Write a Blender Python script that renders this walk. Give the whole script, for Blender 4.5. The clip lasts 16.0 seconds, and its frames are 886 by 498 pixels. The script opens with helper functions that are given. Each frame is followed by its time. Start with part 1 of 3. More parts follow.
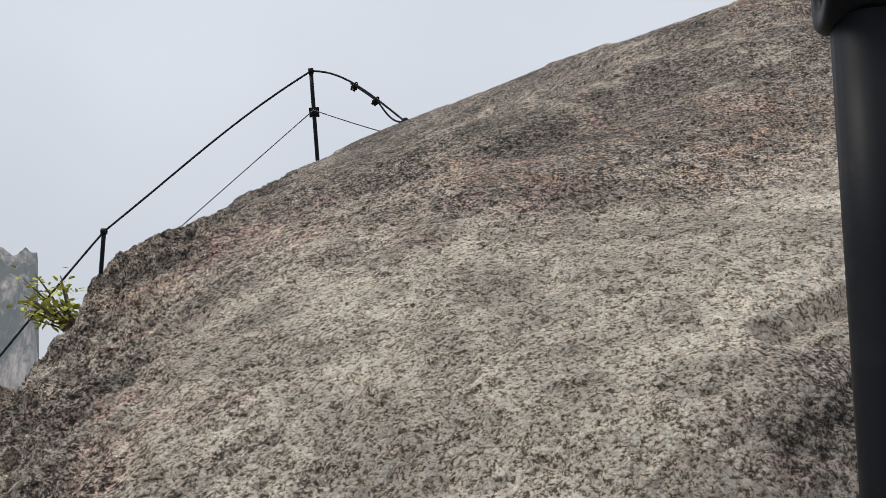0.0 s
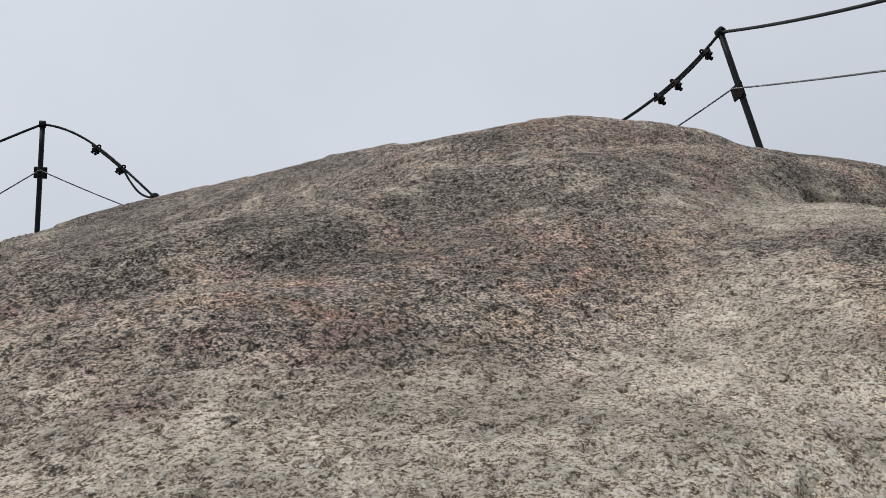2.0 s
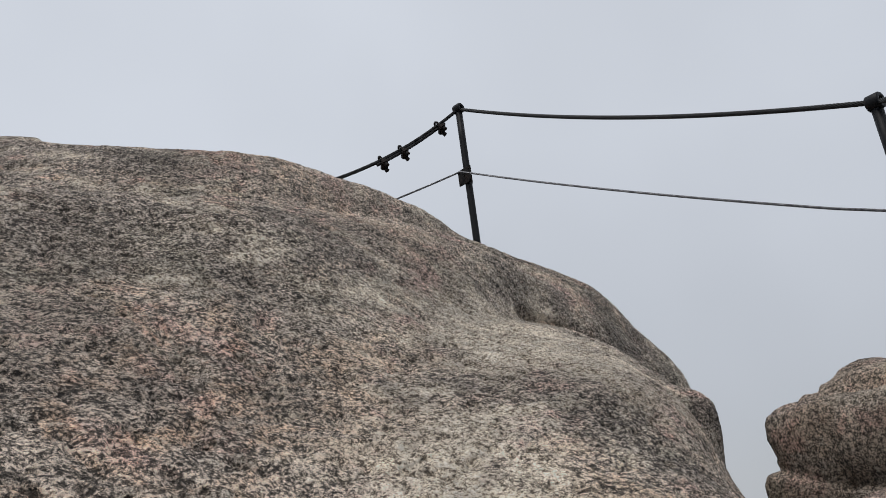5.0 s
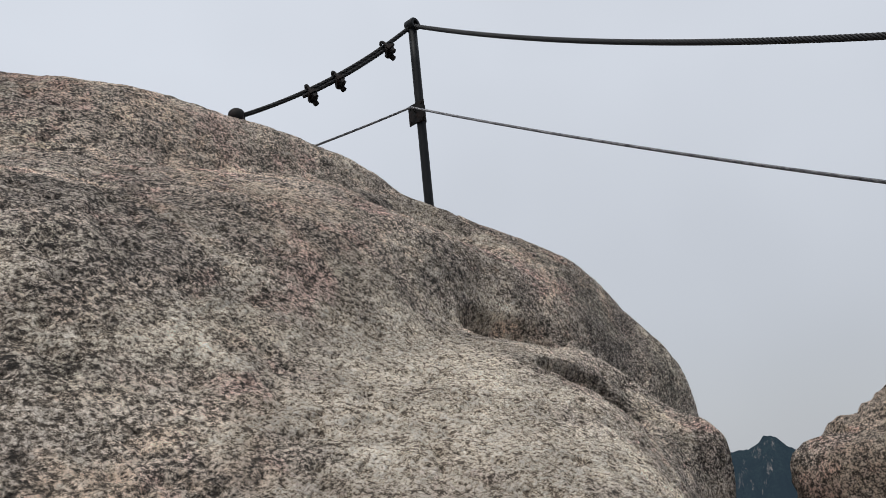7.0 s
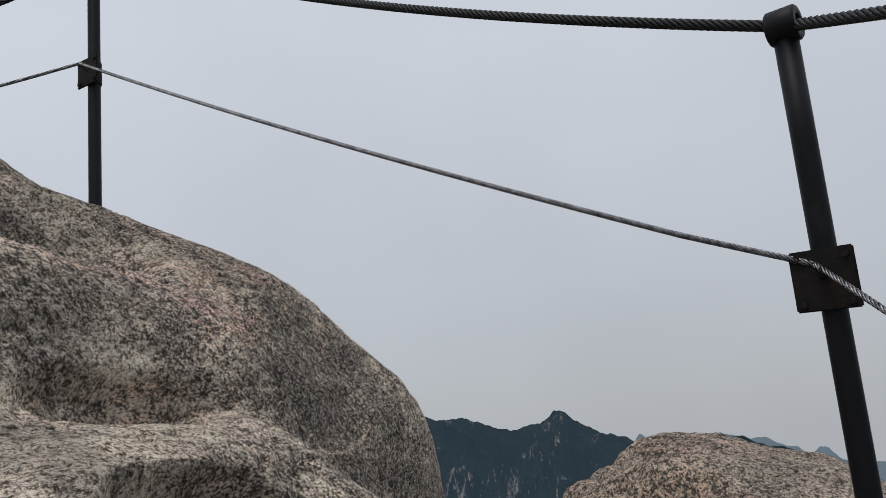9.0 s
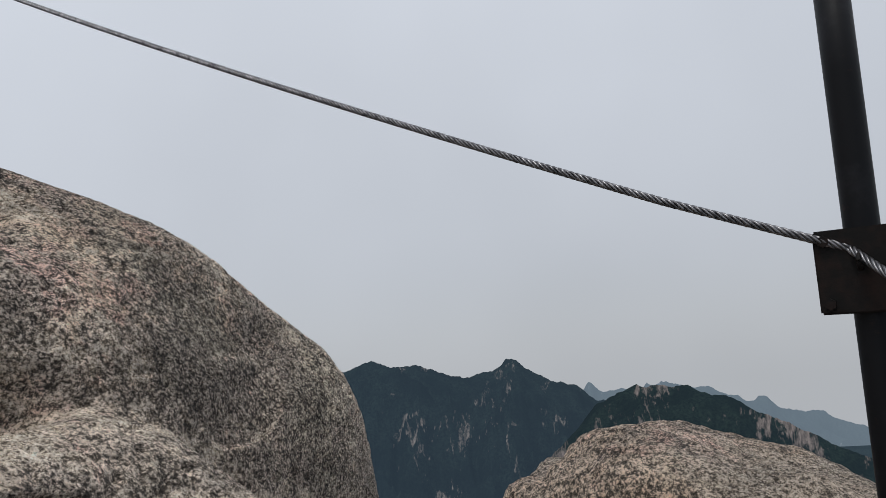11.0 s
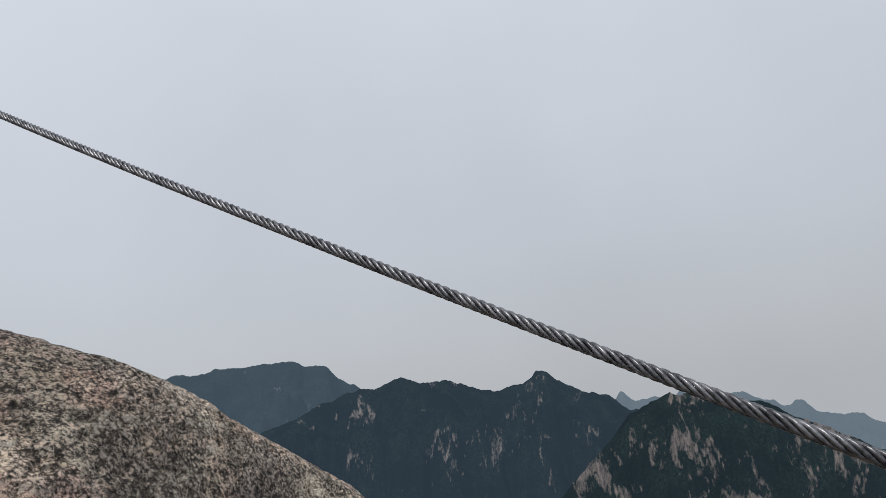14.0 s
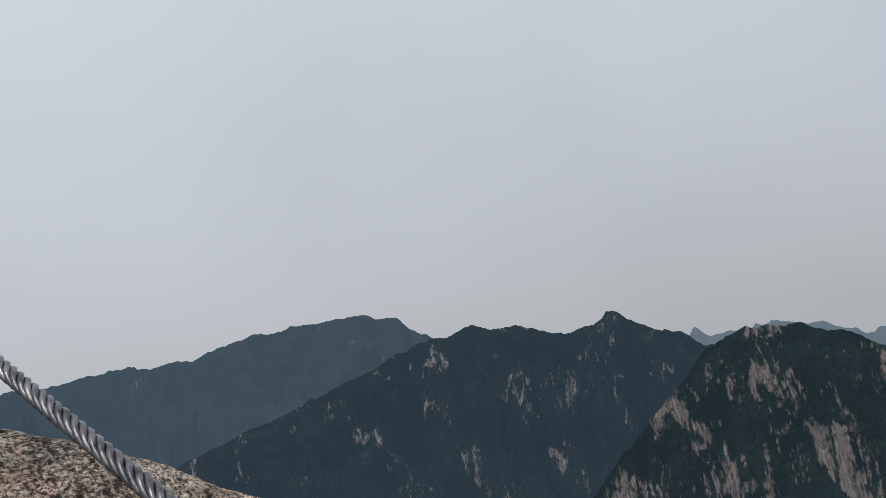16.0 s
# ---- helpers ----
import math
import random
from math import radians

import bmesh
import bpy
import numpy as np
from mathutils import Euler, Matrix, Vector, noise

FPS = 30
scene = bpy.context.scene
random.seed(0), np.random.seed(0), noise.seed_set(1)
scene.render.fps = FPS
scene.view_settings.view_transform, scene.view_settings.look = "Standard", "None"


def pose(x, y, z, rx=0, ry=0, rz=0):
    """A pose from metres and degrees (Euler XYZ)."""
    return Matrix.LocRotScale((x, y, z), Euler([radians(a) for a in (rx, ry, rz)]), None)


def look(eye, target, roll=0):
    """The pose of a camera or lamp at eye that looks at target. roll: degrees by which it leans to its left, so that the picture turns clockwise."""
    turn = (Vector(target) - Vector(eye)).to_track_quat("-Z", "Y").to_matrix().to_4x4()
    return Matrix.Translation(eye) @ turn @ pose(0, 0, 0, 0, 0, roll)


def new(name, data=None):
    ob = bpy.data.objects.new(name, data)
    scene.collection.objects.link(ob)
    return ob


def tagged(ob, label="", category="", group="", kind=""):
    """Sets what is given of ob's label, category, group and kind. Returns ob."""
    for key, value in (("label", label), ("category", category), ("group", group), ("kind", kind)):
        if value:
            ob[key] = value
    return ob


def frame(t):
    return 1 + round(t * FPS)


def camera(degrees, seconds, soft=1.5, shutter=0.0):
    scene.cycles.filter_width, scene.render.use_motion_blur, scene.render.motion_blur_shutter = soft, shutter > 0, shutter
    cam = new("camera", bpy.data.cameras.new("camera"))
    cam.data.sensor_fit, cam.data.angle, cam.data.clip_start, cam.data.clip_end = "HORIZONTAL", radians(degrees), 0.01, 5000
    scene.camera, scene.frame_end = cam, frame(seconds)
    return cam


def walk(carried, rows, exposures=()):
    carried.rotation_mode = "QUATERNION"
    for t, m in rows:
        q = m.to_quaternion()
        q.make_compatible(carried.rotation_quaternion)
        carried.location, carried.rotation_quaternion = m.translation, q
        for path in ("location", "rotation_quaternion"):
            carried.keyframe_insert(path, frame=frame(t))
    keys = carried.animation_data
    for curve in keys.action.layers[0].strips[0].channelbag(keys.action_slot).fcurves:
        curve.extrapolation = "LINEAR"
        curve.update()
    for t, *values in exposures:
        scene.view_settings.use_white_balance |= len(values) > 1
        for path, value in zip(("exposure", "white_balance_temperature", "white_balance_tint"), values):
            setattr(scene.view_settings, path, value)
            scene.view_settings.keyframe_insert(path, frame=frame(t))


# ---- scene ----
cam = camera(60.1, 16.0, 0.8)
PATH = [
    (0, (-0.155, 0.354, 1.655), (-0.038, 2.268, 2.225), -4.4),
    (0.5, (-0.197, 0.512, 1.726), (-0.007, 2.421, 2.289), -4.7),
    (1, (-0.205, 0.679, 1.795), (0.127, 2.557, 2.395), -5.2),
    (1.5, (-0.163, 0.895, 1.895), (0.361, 2.709, 2.555), -5.7),
    (2, (-0.072, 1.04, 2.06), (0.657, 2.752, 2.793), -5.9),
    (2.5, (0.015, 1.16, 2.118), (0.929, 2.756, 2.904), -5.8),
    (3, (0.095, 1.377, 2.212), (1.155, 2.864, 3.029), -5.3),
    (3.5, (0.255, 1.556, 2.386), (1.428, 2.95, 3.21), -4.8),
    (4, (0.34, 1.601, 2.467), (1.591, 2.924, 3.294), -4.8),
    (4.2, (0.362, 1.614, 2.461), (1.637, 2.916, 3.287), -4.8),
    (6.3, (1.075, 1.952, 2.842), (2.455, 3.241, 3.503), -2.3),
    (6.5, (1.175, 2.02, 2.897), (2.557, 3.32, 3.531), -2.4),
    (7, (1.397, 2.139, 3.124), (2.793, 3.44, 3.723), -2.9),
    (7.5, (1.565, 2.184, 3.229), (3.014, 3.43, 3.82), -3.3),
    (8, (1.88, 2.215, 3.369), (3.408, 3.368, 3.948), -3.6),
    (8.5, (2.092, 2.181, 3.47), (3.708, 3.22, 4.026), -4.0),
    (9, (2.276, 2.211, 3.484), (3.972, 3.14, 3.998), -4.2),
    (9.5, (2.427, 2.274, 3.558), (4.177, 3.127, 4.015), -4.5),
    (9.7, (2.473, 2.28, 3.6), (4.238, 3.112, 4.039), -4.7),
    (11.8, (2.822, 2.408, 3.642), (4.58, 3.299, 3.978), -3.5),
    (12, (2.85, 2.432, 3.67), (4.603, 3.337, 3.999), -3.5),
    (12.5, (2.904, 2.523, 3.747), (4.645, 3.452, 4.071), -3.7),
    (13, (3.014, 2.617, 3.79), (4.75, 3.549, 4.131), -4.5),
    (13.5, (3.152, 2.677, 3.896), (4.886, 3.6, 4.267), -4.8),
    (14, (3.262, 2.708, 4.055), (4.997, 3.611, 4.472), -5.5),
    (14.5, (3.371, 2.745, 4.133), (5.101, 3.645, 4.58), -6.1),
    (15, (3.483, 2.749, 4.207), (5.205, 3.676, 4.627), -6.4),
    (15.5, (3.561, 2.704, 4.278), (5.265, 3.686, 4.643), -7.0),
    (16, (3.668, 2.8, 4.297), (5.33, 3.87, 4.601), -8.2),
]
EXPOSURES = [(0, 0.05), (1, 0.05), (2, -0.02), (3, -0.10), (4.2, -0.10), (6.3, 0.04), (7, 0.05), (8, -0.08), (9.5, -0.06), (12, 0.02), (13.4, 0.03), (14.0, 0.0), (14.5, -0.2), (15.0, -0.22), (15.5, -0.14), (16, -0.06)]
walk(cam, [(t, look(eye, target, roll)) for t, eye, target, roll in PATH], EXPOSURES)

# ---- world and sun ----
world = bpy.data.worlds.new("overcast_sky")
scene.world = world
world.use_nodes = True
wt = world.node_tree
wt.nodes.clear()


def wnode(kind, **values):
    nd = wt.nodes.new(kind)
    for key, value in values.items():
        nd.inputs[key].default_value = value
    return nd


sky = wt.nodes.new("ShaderNodeTexSky")
sky.sky_type = "NISHITA"
sky.sun_disc = False
sky.sun_elevation, sky.sun_rotation = radians(58), radians(-105)
sky.air_density, sky.dust_density = 1.2, 4.0
coords = wt.nodes.new("ShaderNodeTexCoord")
split = wt.nodes.new("ShaderNodeSeparateXYZ")
wt.links.new(coords.outputs["Generated"], split.inputs[0])
veil = wt.nodes.new("ShaderNodeValToRGB")
veil.color_ramp.elements[0].position, veil.color_ramp.elements[0].color = 0.0, (5.4, 5.65, 6.0, 1)
veil.color_ramp.elements[1].position, veil.color_ramp.elements[1].color = 0.5, (7.0, 7.4, 8.1, 1)
mid = veil.color_ramp.elements.new(0.16)
mid.color = (5.8, 6.1, 6.65, 1)
wt.links.new(split.outputs["Z"], veil.inputs["Fac"])
cloud = wnode("ShaderNodeTexNoise", Scale=2.2, Detail=3.0, Roughness=0.5)
wt.links.new(coords.outputs["Generated"], cloud.inputs["Vector"])
patch = wnode("ShaderNodeMapRange", **{"From Min": 0.3, "From Max": 0.7, "To Min": 0.95, "To Max": 1.05})
wt.links.new(cloud.outputs["Fac"], patch.inputs["Value"])
shade = wt.nodes.new("ShaderNodeVectorMath")
shade.operation = "SCALE"
wt.links.new(veil.outputs["Color"], shade.inputs[0])
dim = wnode("ShaderNodeMapRange", **{"From Min": 0.6, "From Max": 1.0, "To Min": 1.0, "To Max": 0.90})
wt.links.new(split.outputs["X"], dim.inputs["Value"])
both = wt.nodes.new("ShaderNodeMath")
both.operation = "MULTIPLY"
wt.links.new(patch.outputs["Result"], both.inputs[0])
wt.links.new(dim.outputs["Result"], both.inputs[1])
wt.links.new(both.outputs[0], shade.inputs["Scale"])
blend = wt.nodes.new("ShaderNodeMix")
blend.data_type = "RGBA"
blend.inputs[0].default_value = 0.9
wt.links.new(sky.outputs["Color"], blend.inputs[6])
wt.links.new(shade.outputs["Vector"], blend.inputs[7])
back = wnode("ShaderNodeBackground", Strength=0.1)
wt.links.new(blend.outputs[2], back.inputs["Color"])
wt.links.new(back.outputs[0], wt.nodes.new("ShaderNodeOutputWorld").inputs[0])

sun_data = bpy.data.lights.new("sun", "SUN")
sun_data.energy, sun_data.angle, sun_data.color = 1.35, radians(14), (1.0, 0.96, 0.9)
sun = new("sun", sun_data)
sun.matrix_world = look((-7.5, -0.5, 15.0), (0, 0, 0))

# ---- materials ----


class Mat:
    """A node material with short calls for its nodes."""

    def __init__(self, name, rough=0.8, metal=0.0):
        self.m = bpy.data.materials.new(name)
        self.m.use_nodes = True
        self.t = self.m.node_tree
        self.b = self.t.nodes["Principled BSDF"]
        self.b.inputs["Roughness"].default_value = rough
        self.b.inputs["Metallic"].default_value = metal
        self.co = self.t.nodes.new("ShaderNodeTexCoord")

    def put(self, value, socket):
        if isinstance(value, bpy.types.NodeSocket):
            self.t.links.new(value, socket)
        else:
            socket.default_value = value

    def where(self, scale=(1, 1, 1), turn=(0, 0, 0)):
        nd = self.t.nodes.new("ShaderNodeMapping")
        nd.inputs["Scale"].default_value = scale
        nd.inputs["Rotation"].default_value = [radians(a) for a in turn]
        self.t.links.new(self.co.outputs["Object"], nd.inputs["Vector"])
        return nd.outputs[0]

    def noise(self, scale, detail=4.0, rough=0.55, at=None, distort=0.0):
        nd = self.t.nodes.new("ShaderNodeTexNoise")
        for key, value in (("Scale", scale), ("Detail", detail), ("Roughness", rough), ("Distortion", distort)):
            nd.inputs[key].default_value = value
        self.t.links.new(at or self.co.outputs["Object"], nd.inputs["Vector"])
        return nd.outputs["Fac"]

    def cells(self, scale, at=None, out="Color"):
        nd = self.t.nodes.new("ShaderNodeTexVoronoi")
        nd.inputs["Scale"].default_value = scale
        self.t.links.new(at or self.co.outputs["Object"], nd.inputs["Vector"])
        return nd.outputs[out]

    def span(self, value, a, b, c=0.0, d=1.0):
        nd = self.t.nodes.new("ShaderNodeMapRange")
        for n, v in enumerate((value, a, b, c, d)):
            self.put(v, nd.inputs[n])
        return nd.outputs[0]

    def math(self, op, a, b=0.0):
        nd = self.t.nodes.new("ShaderNodeMath")
        nd.operation = op
        self.put(a, nd.inputs[0])
        self.put(b, nd.inputs[1])
        return nd.outputs[0]

    def mix(self, fac, a, b, how="MIX"):
        nd = self.t.nodes.new("ShaderNodeMix")
        nd.data_type, nd.blend_type = "RGBA", how
        self.put(fac, nd.inputs[0])
        for v, n in ((a, 6), (b, 7)):
            self.put((*v, 1) if isinstance(v, tuple) else v, nd.inputs[n])
        return nd.outputs[2]

    def ramp(self, fac, *stops):
        nd = self.t.nodes.new("ShaderNodeValToRGB")
        els = nd.color_ramp.elements
        while len(els) < len(stops):
            els.new(0.5)
        for el, (at, col) in zip(els, stops):
            el.position, el.color = at, (*col, 1)
        self.put(fac, nd.inputs[0])
        return nd.outputs[0]

    def bump(self, *layers):
        last = None
        for height, strength, distance in layers:
            nd = self.t.nodes.new("ShaderNodeBump")
            nd.inputs["Strength"].default_value, nd.inputs["Distance"].default_value = strength, distance
            self.t.links.new(height, nd.inputs["Height"])
            if last:
                self.t.links.new(last, nd.inputs["Normal"])
            last = nd.outputs[0]
        self.t.links.new(last, self.b.inputs["Normal"])

    def color(self, value):
        self.put((*value, 1) if isinstance(value, tuple) else value, self.b.inputs["Base Color"])
        return self


def granite(name, base, stain, dark, worn=0.35, mapped=False):
    """Coarse weathered granite: crystals, pits, dark growth (with painted shade if mapped), ochre stains, pale worn
    areas.
    """
    g = Mat(name, 0.9)
    bent = g.t.nodes.new("ShaderNodeVectorMath")
    bent.operation = "ADD"
    warp = g.t.nodes.new("ShaderNodeTexNoise")
    warp.inputs["Scale"].default_value, warp.inputs["Detail"].default_value = 55.0, 2.0
    g.t.links.new(g.co.outputs["Object"], warp.inputs["Vector"])
    less = g.t.nodes.new("ShaderNodeVectorMath")
    less.operation = "SCALE"
    less.inputs["Scale"].default_value = 0.022
    g.t.links.new(warp.outputs["Color"], less.inputs[0])
    g.t.links.new(g.co.outputs["Object"], bent.inputs[0])
    g.t.links.new(less.outputs[0], bent.inputs[1])
    crystal = g.cells(170.0, bent.outputs[0])
    coarse = g.noise(36.0, 6.0, 0.72, g.where((0.85, 1.1, 1.1)))
    grain = g.noise(120.0, 3.0, 0.75, g.where((0.85, 1.1, 1.1)))
    fine = g.noise(300.0, 2.0, 0.7)
    flake = g.noise(7.0, 8.0, 0.74, g.where((0.7, 1.2, 1.3)))
    blotch = g.noise(1.3, 9.0, 0.72, distort=0.5)
    broad = g.noise(2.2, 9.0, 0.74, g.where((1, 1, 1), (10, 25, 60)), 0.7)
    apart = g.t.nodes.new("ShaderNodeSeparateColor")
    g.t.links.new(crystal, apart.inputs[0])
    mixed = g.math("ADD", g.math("MULTIPLY", coarse, 0.34), g.math("MULTIPLY", grain, 0.40))
    mixed = g.math("ADD", mixed, g.math("ADD", g.math("MULTIPLY", apart.outputs[0], 0.06), g.math("MULTIPLY", fine, 0.20)))
    pebble = g.span(g.cells(88.0, bent.outputs[0], "Distance"), 0.15, 0.75, 1.0, 0.0)
    knob = g.span(g.cells(46.0, bent.outputs[0], "Distance"), 0.1, 0.8, 1.0, 0.0)
    mixed = g.math("ADD", mixed, g.math("MULTIPLY", g.math("SUBTRACT", pebble, 0.5), 0.075))
    mixed = g.math("ADD", mixed, g.math("MULTIPLY", g.math("SUBTRACT", knob, 0.5), 0.035))
    mixed = g.span(mixed, 0.30, 0.70, 0.07, 0.93)
    mul = lambda k: tuple(min(c * k, 0.85) for c in base)
    tone = g.ramp(mixed, (0.34, mul(0.14)), (0.43, mul(0.62)), (0.49, mul(1.3)), (0.545, mul(2.25)), (0.64, mul(2.85)))
    ochre = g.math("MULTIPLY", g.span(broad, 0.49, 0.58), g.span(flake, 0.42, 0.56, 0.3, 1.0))
    tone = g.mix(g.math("MULTIPLY", ochre, 0.85), tone, g.mix(1.0, tone, stain, "MULTIPLY"))
    rosy = g.span(g.noise(2.9, 8.0, 0.72, g.where((1, 1, 1), (35, 15, 70))), 0.51, 0.59)
    tone = g.mix(g.math("MULTIPLY", rosy, 0.8), tone, g.mix(1.0, tone, (1.16, 0.97, 1.0), "MULTIPLY"))
    veil = g.math("ADD", blotch, g.math("MULTIPLY", g.math("SUBTRACT", flake, 0.5), 0.55))
    if mapped:
        # this attribute holds dark growth plus shade painted on the steep end faces
        at = g.t.nodes.new("ShaderNodeAttribute")
        at.attribute_name = "lichen_shade"
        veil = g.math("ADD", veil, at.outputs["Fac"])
    lich_shade = g.math("MULTIPLY", g.span(veil, 0.50, 0.585), dark)
    tone = g.mix(lich_shade, tone, g.ramp(mixed, (0.34, (0.022, 0.0175, 0.0145)), (0.43, (0.088, 0.071, 0.058)), (0.49, (0.195, 0.16, 0.132)), (0.545, (0.40, 0.338, 0.284)), (0.64, (0.62, 0.54, 0.465))))
    moss = g.math("MULTIPLY", g.span(g.noise(1.5, 8.0, 0.72, g.where((1, 1, 1), (20, 50, 10))), 0.53, 0.61), g.span(mixed, 0.42, 0.52))
    tone = g.mix(g.math("MULTIPLY", moss, 0.22), tone, g.mix(1.0, tone, (0.93, 1.12, 0.86), "MULTIPLY"))
    rub = g.math("MULTIPLY", g.span(g.noise(0.9, 8.0, 0.7, g.where((1, 1, 1), (70, 10, 40))), 0.51, 0.60), worn)
    if mapped:
        at = g.t.nodes.new("ShaderNodeAttribute")
        at.attribute_name = "worn"
        torn = g.math("ADD", at.outputs["Fac"], g.math("MULTIPLY", g.math("SUBTRACT", broad, 0.5), 4.0))
        torn = g.math("ADD", torn, g.math("MULTIPLY", g.math("SUBTRACT", flake, 0.5), 3.0))
        rub = g.math("MAXIMUM", rub, g.span(torn, 0.0, 0.80, 0.0, 0.95))
    pale = g.ramp(mixed, (0.32, (0.14, 0.108, 0.080)), (0.40, (0.47, 0.38, 0.285)), (0.46, (0.77, 0.65, 0.505)), (0.52, (0.88, 0.775, 0.63)), (0.62, (0.90, 0.83, 0.73)))
    tone = g.mix(rub, tone, pale)
    cloud = g.math("ADD", g.noise(0.8, 5.0, 0.6, g.where((1, 1, 1), (5, 80, 33))), g.math("MULTIPLY", g.math("SUBTRACT", g.noise(4.5, 6.0, 0.7), 0.5), 0.8))
    worn_in = g.span(cloud, 0.38, 0.62, 0.72, 1.32)
    tint = g.t.nodes.new("ShaderNodeVectorMath")
    tint.operation = "SCALE"
    g.t.links.new(tone, tint.inputs[0])
    g.t.links.new(worn_in, tint.inputs["Scale"])
    g.color(tint.outputs[0])
    g.bump((coarse, 1.0, 0.020), (knob, 0.9, 0.011), (pebble, 1.0, 0.007), (grain, 1.0, 0.006), (fine, 0.7, 0.0015))
    return g.m


MAT_ROCK = granite("weathered_granite", (0.300, 0.247, 0.203), (1.27, 1.0, 0.79), 0.9, 0.25, True)
MAT_BOULDER = granite("tan_granite", (0.225, 0.182, 0.146), (1.08, 1.0, 0.92), 0.85, 0.3)


def painted_steel():
    s = Mat("dark_painted_steel", 0.55, 0.15)
    worn = s.span(s.noise(9.0, 6.0, 0.7), 0.55, 0.75)
    rust = s.span(s.noise(23.0, 5.0, 0.7), 0.62, 0.75)
    tone = s.mix(worn, (0.007, 0.0078, 0.010), (0.018, 0.019, 0.023))
    s.b.inputs["Specular IOR Level"].default_value = 0.22
    s.color(s.mix(s.math("MULTIPLY", rust, 0.6), tone, (0.06, 0.03, 0.02)))
    s.bump((s.noise(160.0, 3.0), 0.25, 0.001))
    return s.m


def rusted_steel():
    s = Mat("black_rusted_steel", 0.7, 0.1)
    s.b.inputs["Specular IOR Level"].default_value = 0.25
    s.color(s.mix(s.span(s.noise(30.0, 6.0, 0.7), 0.45, 0.7), (0.007, 0.0065, 0.0065), (0.02, 0.011, 0.009)))
    s.bump((s.noise(120.0, 4.0), 0.3, 0.0015))
    return s.m


def rope_steel(name, a, b, rough, metal):
    s = Mat(name, rough, metal)
    s.color(s.mix(s.span(s.noise(60.0, 4.0, 0.7), 0.35, 0.7), a, b))
    s.bump((s.noise(500.0, 2.0), 0.3, 0.0006))
    return s.m


MAT_STEEL = painted_steel()
MAT_PLATE = rusted_steel()
MAT_CABLE = rope_steel("tarred_black_rope", (0.006, 0.0065, 0.008), (0.018, 0.019, 0.021), 0.6, 0.1)
MAT_WIRE = rope_steel("galvanised_wire", (0.055, 0.055, 0.061), (0.31, 0.31, 0.325), 0.34, 0.8)


def forest(name, leaf, leaf_dark, stone, haze, haze_glow, size, cover):
    """Far wooded slopes with bare granite faces; a faint blue emission stands in for distance haze."""
    f = Mat(name, 1.0)
    f.b.inputs["Specular IOR Level"].default_value = 0.0
    crowns = f.noise(1.0 / size, 5.0, 0.75)
    wide = f.noise(0.08 / size, 4.0, 0.6)
    green = f.mix(f.span(crowns, 0.4, 0.6), leaf_dark, leaf)
    green = f.mix(f.span(wide, 0.42, 0.58, 0.0, 0.7), green, leaf_dark)
    at = f.t.nodes.new("ShaderNodeAttribute")
    at.attribute_name = "cliff"

    def lie(scale, turn):
        nd = f.t.nodes.new("ShaderNodeMapping")
        nd.inputs["Scale"].default_value = scale
        nd.inputs["Rotation"].default_value = (0, 0, radians(turn))
        f.t.links.new(at.outputs["Vector"], nd.inputs["Vector"])
        return nd.outputs[0]

    group = f.noise(0.05 / size, 2.0, 0.5, lie((1, 1, 1), 0))
    face = f.noise(0.20 / size, 3.0, 0.55, lie((1, 0.55, 1), -26), 0.9)
    streak = f.noise(0.8 / size, 4.0, 0.7, lie((1, 0.5, 1), -20), 0.6)
    sum_up = f.math("ADD", face, f.math("MULTIPLY", f.math("SUBTRACT", group, 0.5), 1.2))
    sum_up = f.math("ADD", sum_up, f.math("MULTIPLY", f.math("SUBTRACT", streak, 0.5), 0.8))
    bare = f.span(sum_up, cover, cover + 0.14, 0.0, 0.8)
    rocky = f.ramp(f.noise(1.1 / size, 4.0, 0.75, lie((1, 0.3, 1), 14)), (0.36, tuple(c * 0.3 for c in stone)), (0.5, tuple(c * 0.8 for c in stone)), (0.62, tuple(c * 1.25 for c in stone)))
    f.color(f.mix(bare, green, rocky))
    # even blue emission over the whole slope imitates haze in the air
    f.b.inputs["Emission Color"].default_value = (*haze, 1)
    f.b.inputs["Emission Strength"].default_value = haze_glow
    return f.m


# hazier slopes get paler base colours and more emission, in place of real haze
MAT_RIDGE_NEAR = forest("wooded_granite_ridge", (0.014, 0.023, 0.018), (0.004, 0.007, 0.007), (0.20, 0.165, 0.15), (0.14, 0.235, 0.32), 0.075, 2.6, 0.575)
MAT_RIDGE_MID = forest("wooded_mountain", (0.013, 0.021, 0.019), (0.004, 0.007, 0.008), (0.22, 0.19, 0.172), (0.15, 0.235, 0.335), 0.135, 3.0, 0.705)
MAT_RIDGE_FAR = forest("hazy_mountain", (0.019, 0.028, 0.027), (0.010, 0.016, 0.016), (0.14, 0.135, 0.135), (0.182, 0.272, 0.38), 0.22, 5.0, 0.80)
MAT_RIDGE_LAST = forest("haziest_mountain", (0.03, 0.042, 0.042), (0.02, 0.03, 0.032), (0.25, 0.25, 0.26), (0.26, 0.335, 0.42), 0.43, 10.0, 0.70)
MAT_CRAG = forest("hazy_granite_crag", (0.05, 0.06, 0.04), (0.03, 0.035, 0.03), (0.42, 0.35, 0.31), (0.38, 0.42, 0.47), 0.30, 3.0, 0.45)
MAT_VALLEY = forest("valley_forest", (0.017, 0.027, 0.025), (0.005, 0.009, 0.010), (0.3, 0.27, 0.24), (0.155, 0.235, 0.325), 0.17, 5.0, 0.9)

